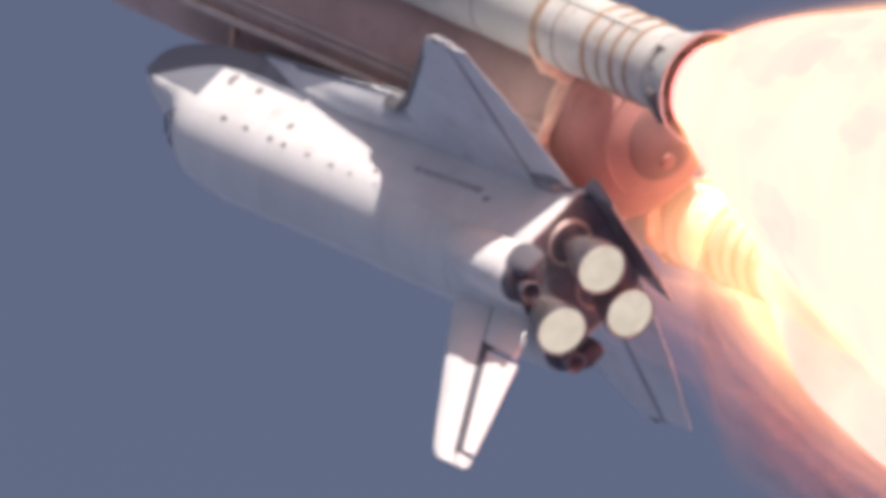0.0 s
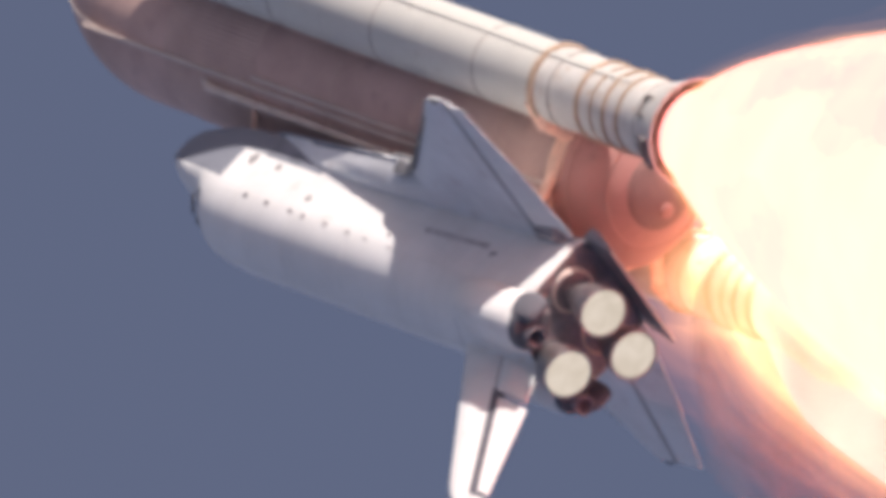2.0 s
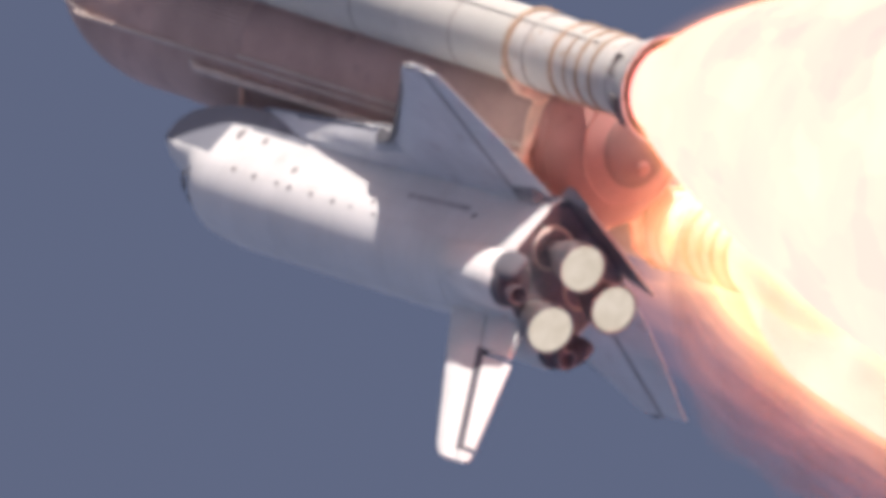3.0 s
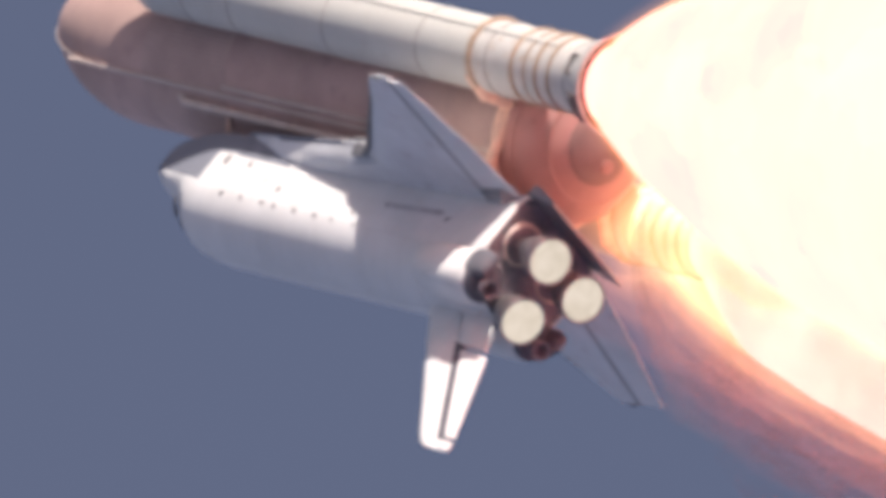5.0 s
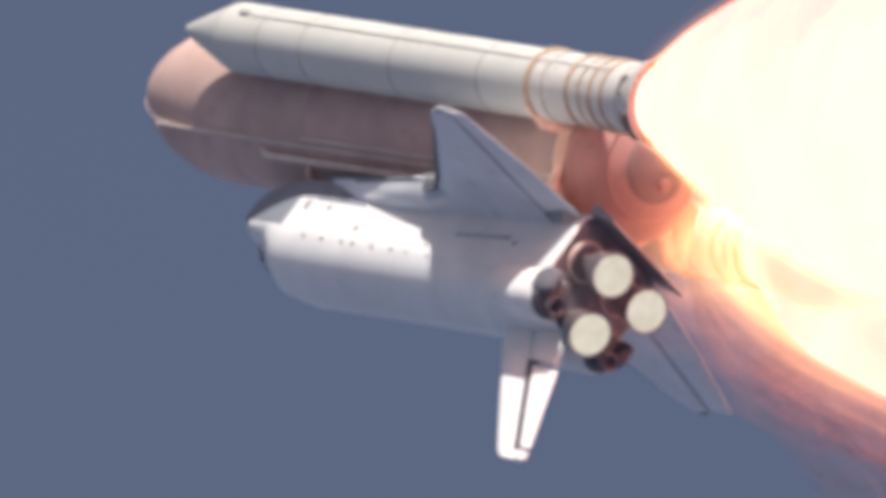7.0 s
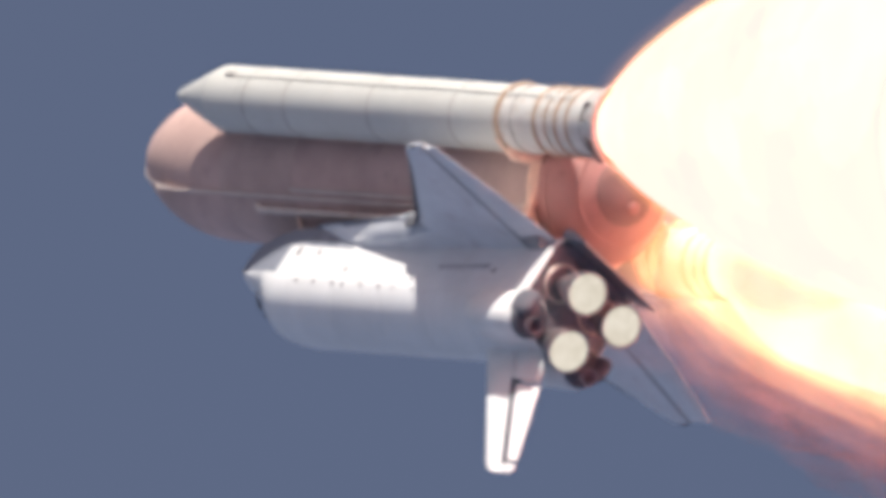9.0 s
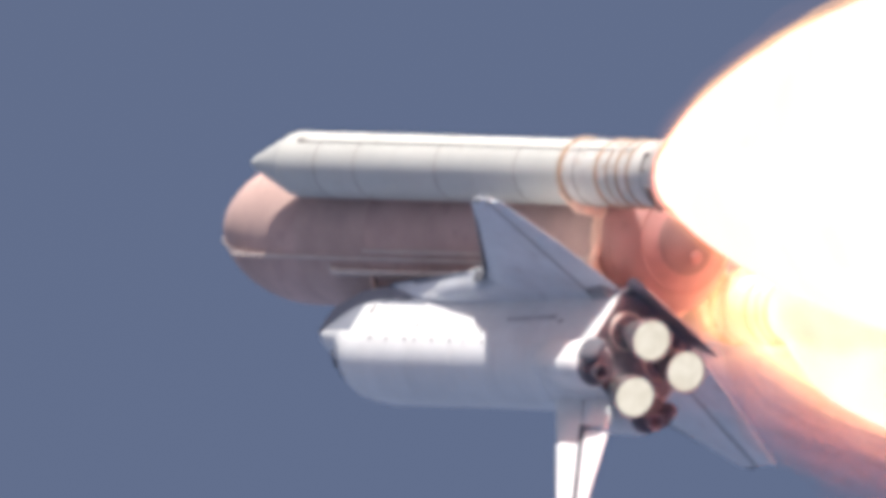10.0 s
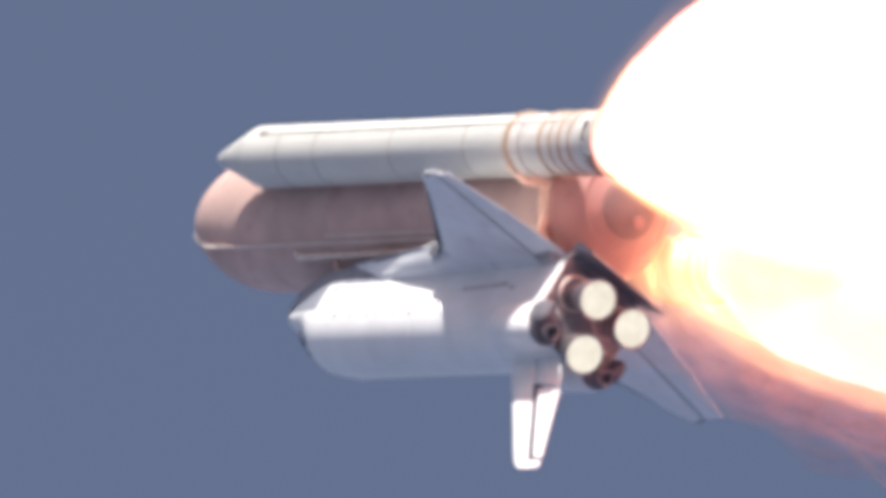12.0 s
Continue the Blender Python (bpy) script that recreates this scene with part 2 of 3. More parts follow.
def outline(x, w, zb, zt):
    """Half-girth points of the fuselage from keel (0) to crown (1), on the right side."""
    h = zt - zb
    zm = zb + (0.56 + 0.2 * min(1.0, max(0.0, (470 - x) / 110))) * h
    half = [(0, zb), (w * 0.5, zb), (w * 0.78, zb + 0.005 * h), (w * 0.93, zb + 0.04 * h), (w, zb + 0.13 * h)]
    half += [(w, zb + 0.13 * h + f * (zm - zb - 0.13 * h)) for f in (0.17, 0.33, 0.5, 0.67, 0.83, 1.0)]
    half += [(w * math.cos(radians(a)) ** 0.92 if a < 90 else 0, zm + (zt - zm) * math.sin(radians(a)) ** 0.98) for a in range(6, 91, 6)]
    return half


def fuselage_ring(x):
    s = section_at(x)
    half = outline(*s)
    pts = half + [(-y, z) for y, z in reversed(half[1:-1])]
    return [O(s[0] if x <= 1505 else x, y, z) for y, z in pts]


def build_orbiter():
    ob = thing("orbiter", "white winged space shuttle orbiter, belly-up, engines burning", "spacecraft")
    # fuselage in lengths: nose and cabin, mid body, aft body; dark tiles on the keel and chin
    xs = sorted({s[0] for s in SECTIONS} | set(range(250, 1500, 12)))
    nf = len(fuselage_ring(600))

    def skin(x0, x1, dark):
        bm = bmesh.new()
        ks = [x for x in xs if x0 <= x <= x1]
        rows = [[bm.verts.new(p) for p in fuselage_ring(x)] for x in ks]
        for k, (a, b) in enumerate(zip(rows, rows[1:])):
            xm = (ks[k] + ks[k + 1]) / 2
            for i in range(nf):
                f = bm.faces.new((a[i], a[(i + 1) % nf], b[(i + 1) % nf], b[i]))
                z = sum(v.co.z for v in f.verts) / 4 / IN + 400
                f.material_index = 1 if dark(xm, z) else 0
        bm.faces.new(rows[0])
        bm.faces.new(rows[-1])
        return bm

    part("forward_fuselage", skin(238, 582, lambda x, z: False), NOSE, ob, "white blankets over black nose tiles")
    part("mid_fuselage", skin(582, 1307, lambda x, z: z < (331 if x < 760 else 300)), [WHITE, HAZED_BLACK], ob, "white side with dark vents")
    part("aft_fuselage", skin(1307, 1505, lambda x, z: z < 290), [WHITE, HAZED_BLACK], ob)
    # payload doors: two long curved shells, 20 mm proud, each in four panels
    for side in (1, -1):
        for k in range(4):
            a, b = 586 + k * 180, 586 + (k + 1) * 180 - 2
            rings = []
            for x in (a, (a + b) / 2, b):
                arc = [(106.0 * math.cos(radians(g)) ** 0.92, 399.6 + 105.3 * math.sin(radians(g)) ** 0.98) for g in range(14, 90, 5)]
                inner = [(0.985 * y, 399.6 + 0.985 * (z - 399.6)) for y, z in reversed(arc)]
                rings.append([O(x, side * y, z) for y, z in arc + inner])
            part("payload_door", loft(rings), DOORS, ob)
    # vents and hatch on both sides
    for side in (1, -1):
        for x in (620, 685, 757, 797, 866, 935, 990, 1064):
            w = 5.5 if x < 950 else 4
            v = part("vent", block(O(x, side * 103, 424), (w * IN * 1.7, 0.1, w * IN * 1.5), bevel=0.012), VENT, ob, "small dark side vent")
        for x, z, r in ((563, 347, 13), (640, 347, 8), (776, 387, 8), (1040, 400, 6)):
            part("hatch", turned([(-0.05, r * IN), (0.006, r * IN), (0.012, r * IN * 0.9)], 20, origin=O(x, side * section_at(x)[1], z), axis=(0, side, 0)), material("hatch_grey", (0.26, 0.25, 0.25), rough=0.7) if side == 1 and x == 563 else bpy.data.materials["hatch_grey"], ob, "round grey side hatch")
        # three thin grey strips above the wing root, then one small patch aft
        for x0, x1, z in ((1122, 1166, 361), (1184, 1228, 357), (1246, 1288, 353)):
            part("root_strip", block(O((x0 + x1) / 2, side * 104.9, z), ((x1 - x0 + 18) * IN, 0.05, 0.3), turn=pose(0, 0, 0, 0, 3.5, 0), bevel=0.02), STRIP_GREY, ob, "thin grey strip above the wing root")
        part("side_patch", block(O(1322, side * 106, 363), (0.42, 0.05, 0.2), turn=pose(0, 0, 0, 0, 25, 0), bevel=0.015), VENT, ob, "small grey patch on the aft side")
    # cabin windows
    for side in (1, -1):
        for k, (x0, y0, z0, x1, y1, z1) in enumerate(((436, 6, 452, 466, 34, 474), (438, 38, 449, 466, 60, 468), (446, 62, 445, 474, 80, 458))):
            c = (O(x0, side * y0, z0) + O(x1, side * y1, z1)) / 2
            nrm = Vector((-0.7, side * (0.15 + 0.3 * k), 0.6)).normalized()
            part("cabin_window", block(c + nrm * 0.02, (0.58, 0.5, 0.1), turn=nrm.to_track_quat("Z", "Y").to_matrix().to_4x4(), bevel=0.05), GLASS, ob, "dark cabin window pane")
    for side in (1, -1):
        build_wing(ob, side)
    build_fin(ob)
    build_tail(ob)
    return ob


LEAD = [(92, 545), (105, 575), (118, 660), (134, 760), (150, 860), (163, 940), (174, 1000), (186, 1046), (205, 1076), (240, 1112), (300, 1172), (370, 1242), (420, 1290), (448, 1316), (462, 1334), (470, 1362)]


def wing_depth(y):
    return max(10.0, 60 - 0.125 * (y - 92))


def wing_low(y, side):
    """The wings bend a little under load, the left one more."""
    return 264 + (0.08 if side > 0 else 0.172) * (y - 92)


def wing_ring(y, xl, xt, side):
    thick = wing_depth(y) * (0.35 if y > 465 else 1)
    zl = wing_low(y, side)
    us = (0, 0.006, 0.02, 0.05, 0.1, 0.18, 0.3, 0.45, 0.6, 0.75, 0.88, 1.0)

    def th(u):
        return min(1.0, 2.1 * math.sqrt(u)) * (1 - max(0, u - 0.35) * 1.0)
    def slim(u):
        return 0.2 + 0.8 * min(1, u * (xt - xl) / 120) if y < 180 else 1.0
    up = [(xl + u * (xt - xl), zl + 6 * (1 - slim(u)) + thick * slim(u) * (0.32 + 0.68 * th(u))) for u in us]
    dn = [(xl + u * (xt - xl), zl + thick * 0.32 * (1 - min(1, 3 * math.sqrt(u)))) for u in us]
    return [O(x, side * y, z) for x, z in up + dn[:0:-1]]


def build_wing(ob, side):
    bm = loft([wing_ring(y, x, 1394, side) for y, x in LEAD])
    # black tiles along the edge of the glove and on the underside
    for f in bm.faces:
        c = f.calc_center_median() / IN
        y, x = abs(c.y), c.x + 1000
        edge = next((xa + (xb - xa) * (y - ya) / (yb - ya) for (ya, xa), (yb, xb) in zip(LEAD, LEAD[1:]) if ya <= y <= yb), 0)
        if (y < 165 and x - edge < 26) or f.normal.z < -0.6:
            f.material_index = 1
    wing = part("wing", bm, [WINGTOP, HAZED_BLACK], ob, "grey-white wing in the boosters' shade")
    # dark carbon leading edge, a strip wrapped round the nose of each section
    bm = bmesh.new()
    for (ya, xa), (yb, xb) in zip(LEAD[6:-1], LEAD[7:]):
        rings = []
        for y, x in ((ya, xa), (yb - 1, xb)):
            thick = wing_depth(y)
            zl = wing_low(y, side)
            rings.append([O(x + dx, side * y, zl + thick * dz) for dx, dz in ((20, 0.9), (6, 0.72), (-2, 0.36), (6, 0.04), (20, -0.03), (20, 0.3))])
        loft(rings, True, bm)
    part("leading_edge", bm, RCC, wing, "grey carbon leading edge")
    # elevons with a dark hinge gap
    bm = bmesh.new()
    rings = []
    for y in (106, 200, 310, 400, 466):
        top = wing_low(y, side) + wing_depth(y) * 0.558 + 0.8
        rings.append([O(x, side * y, z) for x, z in ((1391, top), (1401, top), (1401, top - 12), (1391, top - 12))])
    loft(rings, True, bm)
    part("hinge_gap", bm, HINGE, wing, "dark elevon hinge line")
    longer = 0 if side > 0 else 32
    for y0, y1, t0, t1 in ((112, 310.5, 1498 + longer, 1477 + longer), (312, 462, 1474 + longer, 1442 + longer)):
        rings = []
        for y, t in ((y0, t0), (y1, t1)):
            low = wing_low(y, side) + 1
            top = low - 1 + wing_depth(y) * 0.558 - 0.6
            mid = (low + top) / 2
            rings.append([O(x, side * y, zz) for x, zz in ((1402, low), (1402, top), (1412, top - 0.3), (t, mid + 1), (t, mid - 1), (1412, low + 0.3))])
        part("elevon", loft(rings), WINGTOP, wing)
    part("elevon_actuator", block(O(1436, side * 122, 293), (2.0, 1.1, 0.62), bevel=0.2), HINGE, wing, "dark actuator fairing")
    part("glove_fairing", loft([ring(O(x, side * (146 + (x - 930) * 0.16), 271), r * IN, seg=16) for x, r in ((925, 2), (940, 9), (965, 13), (990, 13), (1015, 8), (1025, 2))]), RCC, wing, "dark carbon fairing at the wing's bend")


def fin_ring(z, xl, xt, k=1.0):
    us = (0, 0.03, 0.1, 0.25, 0.5, 0.75, 1.0)
    w = (12 - 0.022 * (z - 500)) * k
    h = [(u, w * min(1, 1.6 * math.sqrt(u)) * (1 - max(0, u - 0.4) * 0.9)) for u in us]
    return [O(xl + u * (xt - xl), y, z) for u, y in h] + [O(xl + u * (xt - xl), -y, z) for u, y in h[:0:-1]]


def build_fin(ob):
    le = lambda z: 1304 + 0.90 * (z - 500)
    hl = lambda z: 1416 + 0.73 * (z - 500)
    te = lambda z: 1540 + 0.472 * (z - 500)
    fin = part("tail_fin", loft([fin_ring(z, le(z) + e, hl(z)) for z, e in ((486, 0), (560, 0), (640, 0), (720, 0), (790, 0), (806, 6), (812, 16))]), WHITE, ob, "white tail fin, root in shade")
    part("fin_root", loft([fin_ring(z, hl(z) + 1, te(z) - 12) for z in (486, 530, 572)]), WHITE, fin)
    part("fin_tip", loft([fin_ring(z, hl(z) + 1, te(z) - e) for z, e in ((789, 0), (806, 3), (812, 10))]), WHITE, fin)
    part("rudder_gap", loft([[O(x, y, z) for x, y in ((hl(z) + 0.5, 6.5 - (z - 570) * 0.012), (hl(z) + 25, 6.5 - (z - 570) * 0.012), (hl(z) + 25, (z - 570) * 0.012 - 6.5), (hl(z) + 0.5, (z - 570) * 0.012 - 6.5))] for z in (570, 788)]), GAP, fin, "dark rudder hinge gap")
    for side in (1, -1):
        rings = []
        for z in (585, 640, 710, 779):
            a, b = hl(z) + 24, te(z)
            w = 9.5 - 0.017 * (z - 500)
            rings.append([O(a, side * 0.3, z), O(a, side * w, z), O((a + b) / 2, side * w * 0.75, z), O(b, side * 2.2, z), O(b, side * 0.3, z)])
        part("rudder", loft(rings), WHITE, fin, "white split rudder panel")


def bell(ob, name, gimbal, exit_at, r_exit, r_throat, label, glow=True, skin=None):
    g, e = O(*gimbal), O(*exit_at)
    d = e - g
    L = d.length
    prof = []
    for k in range(15):
        f = k / 14
        prof.append((L * (0.32 + 0.68 * f), (r_throat + (r_exit - r_throat) * (1 - (1 - f) ** 1.75)) * IN))
    wall = prof + [(s, r - 0.05) for s, r in reversed(prof)]
    skin = skin or METAL
    eng = part(name, turned(wall, 40, False, origin=g, axis=d), skin, ob, label)
    part("powerhead", turned([(L * 0.0, 0.2), (L * 0.04, 0.62), (L * 0.16, 0.72), (L * 0.25, 0.5), (L * 0.32, r_throat * IN + 0.03), (L * 0.36, r_throat * IN)], 20, origin=g, axis=d), skin, eng)
    for f in (0.45, 0.6, 0.75, 0.9, 0.995):
        k = (f - 0.32) / 0.68
        r = (r_throat + (r_exit - r_throat) * (1 - (1 - k) ** 1.75)) * IN
        part("hatband", turned([(L * f - 0.04, r - 0.02), (L * f - 0.04, r + 0.035), (L * f + 0.03, r + 0.035), (L * f + 0.03, r - 0.02)], 40, False, origin=g, axis=d), skin, eng)
    if glow:
        rr = r_exit * IN - 0.055
        part("exhaust", turned([(L * 0.97, 0.02), (L * 0.985, rr * 0.5), (L * 0.995, rr * 0.85), (L * 0.992, rr * 0.97), (L * 0.97, rr * 0.95)], 40, origin=g, axis=d), EXHAUST, eng, "pale glowing exhaust")
    return eng


def build_tail(ob):
    # base heat shield, set into the aft rim
    pts = [(p.y, p.z) for p in fuselage_ring(1505)]
    shield = part("base_heat_shield", loft([[Vector((O(1498, 0, 0).x, y * 0.97, z * 0.97 - 0.02)) for y, z in pts], [Vector((O(1509, 0, 0).x, y * 0.955, z * 0.955 - 0.02)) for y, z in pts]]), BASE, ob, "dark scorched base plate")
    part("base_rim", loft([[Vector((O(x, 0, 0).x, y * k, z * k)) for y, z in pts] for x, k in ((1500, 1.0), (1512, 1.004), (1514, 0.975), (1500, 0.965))], False), WHITE, ob, "white rim of the aft body")
    for gim, ex in (((1445, 0, 443), (1605, 2, 488)), ((1468, 55, 343), (1634, 58, 374)), ((1468, -55, 343), (1635, -56, 374))):
        bell(ob, "main_engine", gim, ex, 47, 12, "main engine nozzle with pale glowing exhaust")
        d = (O(*ex) - O(*gim)).normalized()
        c = O(*gim) + d * (52 * IN)
        part("engine_dome", turned([(-0.4, 1.12), (-0.1, 1.12), (0.04, 1.06), (0.02, 0.98), (-0.2, 0.94)], 36, False, origin=c, axis=d), DOME, ob, "pale dome rim round the engine")
        part("dome_well", turned([(-0.42, 0.96), (-0.22, 0.92), (-0.12, 0.6), (-0.2, 0.4)], 36, origin=c, axis=d), BASE, ob)
    # manoeuvring pods on the shoulders
    for side in (1, -1):
        rings = []
        for x, hw, hh, cy, cz in ((1303, 8, 8, 82, 462), (1310, 22, 22, 82, 461), (1325, 36, 36, 83, 461), (1350, 44, 45, 84, 461), (1390, 48, 50, 84, 462), (1450, 49, 52, 84, 463), (1505, 49, 52, 84, 464), (1520, 46, 49, 84, 465), (1530, 40, 43, 84, 466)):
            rings.append([O(x, side * (cy + hw * math.copysign(abs(math.cos(a)) ** 0.8, math.cos(a))), cz + hh * math.copysign(abs(math.sin(a)) ** 0.8, math.sin(a))) for a in [2 * math.pi * k / 32 for k in range(32)]])
        pod = part("engine_pod", loft(rings), WHITE, ob, "white rounded manoeuvring engine pod")
        part("pod_end", loft([ring(O(x, side * 87, 468), r * IN, seg=28) for x, r in ((1527, 45), (1540, 42), (1544, 22))]), GAP, pod, "dark pod end plate")
        eng = bell(ob, "pod_engine", (1515, side * 86, 478), (1580, side * 91, 488), 18, 7, "dark unlit pod engine nozzle", glow=False, skin=BASE)
        shell = []
        for x, hw, hh in ((1505, 12, 26), (1525, 16, 33), (1550, 15, 31), (1564, 12, 27), (1572, 8, 21), (1575, 4, 15)):
            shell.append([O(x, side * (119 + hw * math.copysign(abs(math.cos(a)) ** 0.7, math.cos(a))), 450 + hh * math.copysign(abs(math.sin(a)) ** 0.7, math.sin(a))) for a in [2 * math.pi * k / 24 for k in range(24)]])
        part("thruster_housing", loft(shell), GAP, pod, "dark thruster housing")
        for k in range(3):
            part("thruster", turned([(-0.05, 0.1), (0.02, 0.1), (0.02, 0.07), (-0.03, 0.06)], 14, False, origin=O(1573, side * 121, 434 + k * 14), axis=(1, 0, 0)), GAP, pod)
    # body flap under the engines
    rings = [[O(x, y, z) for x, z in ((1516, 250), (1516, 272), (1540, 275), (1608, 286), (1610, 282), (1540, 253))] for y in (-122, -60, 0, 60, 122)]
    part("body_flap", loft(rings), [HAZED_BLACK], ob, "black-tiled body flap")
    part("flap_edge", block(O(1611, 0, 284), (0.08, 244 * IN, 0.12), bevel=0.02), DOME, ob)


orbiter = build_orbiter()

# ---- external tank ----


def build_tank():
    et = thing("external_tank", "orange foam-covered external fuel tank, nose sunlit", "fuel tank")
    ogive = [(345, 2), (348, 8), (356, 14), (372, 22)]
    for k in range(1, 25):
        f = k / 24
        ogive.append((372 + 351 * f, 22 + 143.5 * (1 - (1 - f) ** 2.05) ** 0.93))
    ogive += [(790, 165.5), (852, 165.5)]
    part("oxygen_tank", turned([((x - 1500) * IN, r * IN) for x, r in ogive], 72), FOAM, et)
    bm = bmesh.new()
    n = 216
    rings = []
    for x in (852, 856, 1125, 1129):
        c = 0.5 if 852 < x < 1129 else 0
        rings.append([T(x, (166 + (1.6 if k % 2 else 0) * c * 2) * math.cos(2 * math.pi * k / n), 400 + (166 + (1.6 if k % 2 else 0) * c * 2) * math.sin(2 * math.pi * k / n)) for k in range(n)])
    part("intertank", loft(rings, True, bm), RIBBED, et, "ribbed orange intertank", smooth=10)
    part("hydrogen_tank", turned([((x - 1500) * IN, r * IN) for x, r in ((1129, 165.5), (1400, 165.5), (1700, 165.5), (2050, 165.5))], 72), FOAM, et)
    for x in (1129, 1370, 1620, 1870):
        part("weld_band", turned([((x - 1500 + a) * IN, r * IN) for a, r in ((-5, 165.3), (-4, 166.6), (4, 166.6), (5, 165.3))], 72, False), RIBBED, et)
    part("attach_ring", turned([((x - 1500) * IN, r * IN) for x, r in ((2034, 165), (2040, 172), (2056, 174), (2060, 165))], 72, False), FLAMELIT_STRUT, et, "aft attach ring, flame light painted into its colour")
    dome = [(2050, 165.5), (2058, 167), (2066, 167)]
    dome += [(2066 + 112 * math.sin(radians(a)), 165 * math.cos(radians(a))) for a in range(6, 90, 6)]
    part("aft_dome", turned([((x - 1500) * IN, r * IN) for x, r in dome], 72), DOMEFOAM, et, "reddish aft dome lit by the flames")
    cap = [(2066 + 112 * math.sin(radians(g)) + 1.5, 165 * math.cos(radians(g))) for g in range(64, 90, 4)]
    part("dome_cap", turned([((cap[0][0] - 1503) * IN, (cap[0][1] + 3) * IN)] + [((x - 1500) * IN, r * IN) for x, r in cap], 60), SCORCH, et, "dark scorched cap on the aft dome")
    for y, z, r in ((-34, 418, 15),):
        x = 2066 + 112 * math.sqrt(1 - (y * y + (z - 400) ** 2) / 165 ** 2)
        part("manhole", turned([(-0.1, r * IN), (0.12, r * IN), (0.15, r * IN * 0.8)], 24, origin=T(x, y, z), axis=(1, y / 200, (z - 400) / 200)), DOMEFOAM, et, "round manhole cover")
    for r, h in ((112, 3), (160, 2)):
        x = 2066 + 112 * math.sqrt(1 - (r / 165) ** 2)
        part("dome_ring", turned([((x - 1504) * IN, (r - h) * IN), ((x - 1497) * IN, (r - h) * IN), ((x - 1497) * IN, (r + h) * IN), ((x - 1508) * IN, (r + h) * IN)], 60, False), DOMEFOAM, et, "raised foam ring")
    # feed line, pressure lines and cable trays along the shoulder
    def along(ang, x0, x1, r, off):
        a = radians(ang)
        y, z = (165.5 + off) * math.cos(a), 400 + (165.5 + off) * math.sin(a)
        return T(x0, y, z), T(x1, y, z)
    a, b = along(66, 1000, 2040, 8.5, 11)
    bm = tube(a, b, 8.5 * IN, 16)
    tube(a, a + Vector((-0.9, -0.1, -0.5)), 8.5 * IN, 16, bm)
    part("oxygen_feed_line", bm, TRAY, et, "pale oxygen feed line")
    for ang, x0, x1 in ((56, 600, 2040), (50, 1130, 2040)):
        a, b = along(ang, x0, x1, 3, 3)
        part("cable_tray", block((a + b) / 2, ((b - a).length, 0.2, 0.16), turn=pose(0, 0, 0, ang - 90, 0, 0), bevel=0.03), TRAY, et, "pale cable tray")
    curve = [(x, r) for x, r in ogive if 372 <= x <= 640]
    c56, s56 = math.cos(radians(56)), math.sin(radians(56))
    part("nose_cable_tray", loft([ring(T(x, (r + 1) * c56, 400 + (r + 1) * s56), 0.11, seg=10) for x, r in curve]), TRAY, et, "pale cable tray curving up to the nose")
    for k in range(9):
        a, b = along(66, 1150 + k * 105, 1160 + k * 105, 0, 8)
        part("line_bracket", block((a + b) / 2, (0.2, 0.5, 0.4), turn=pose(0, 0, 0, 66 - 90, 0, 0), bevel=0.04), RIBBED, et)
    for y in (20, -20):
        part("forward_strut", tube(T(1129, y * 3, 400 + 155), T(1135, y * 0.4, 400 + 205), 0.13), FLAMELIT_STRUT, et)
    return et


tank = build_tank()


def build_struts():
    """Aft frame between tank, orbiter and boosters."""
    fr = thing("attach_frame", "aft struts between tank and orbiter, flame light painted into their colour", "strut")
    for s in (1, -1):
        part("thrust_strut", tube(T(1880, s * 96, 536), T(2058, s * 97, 594), 0.26), FLAMELIT_STRUT, fr)
        part("side_strut", tube(T(2062, s * 152, 446), T(2062, s * 97, 594), 0.3), FLAMELIT_STRUT, fr)
        part("sway_strut", tube(T(2064, s * 160, 442), T(2064, s * 219, 472), 0.34), FLAMELIT_STRUT, fr)
        part("strut_fairing", tube(T(2064, s * 214, 472), T(2060, s * 276, 468), 0.4, r2=0.26), FLAMELIT_STRUT, fr, "pale strut fairing at the booster ring")
        part("strut_fitting", block(T(2058, s * 100, 590), (0.7, 0.6, 0.5), bevel=0.12), FLAMELIT_STRUT, fr)
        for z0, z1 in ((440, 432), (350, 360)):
            part("booster_strut", tube(T(2062, s * 155, z0), T(2062, s * 184, z1), 0.22), FLAMELIT_STRUT, fr)
    part("cross_beam", tube(T(2058, -97, 588), T(2058, 97, 588), 0.22), FLAMELIT_STRUT, fr)
    return fr


frame_thing = build_struts()

# ---- boosters ----


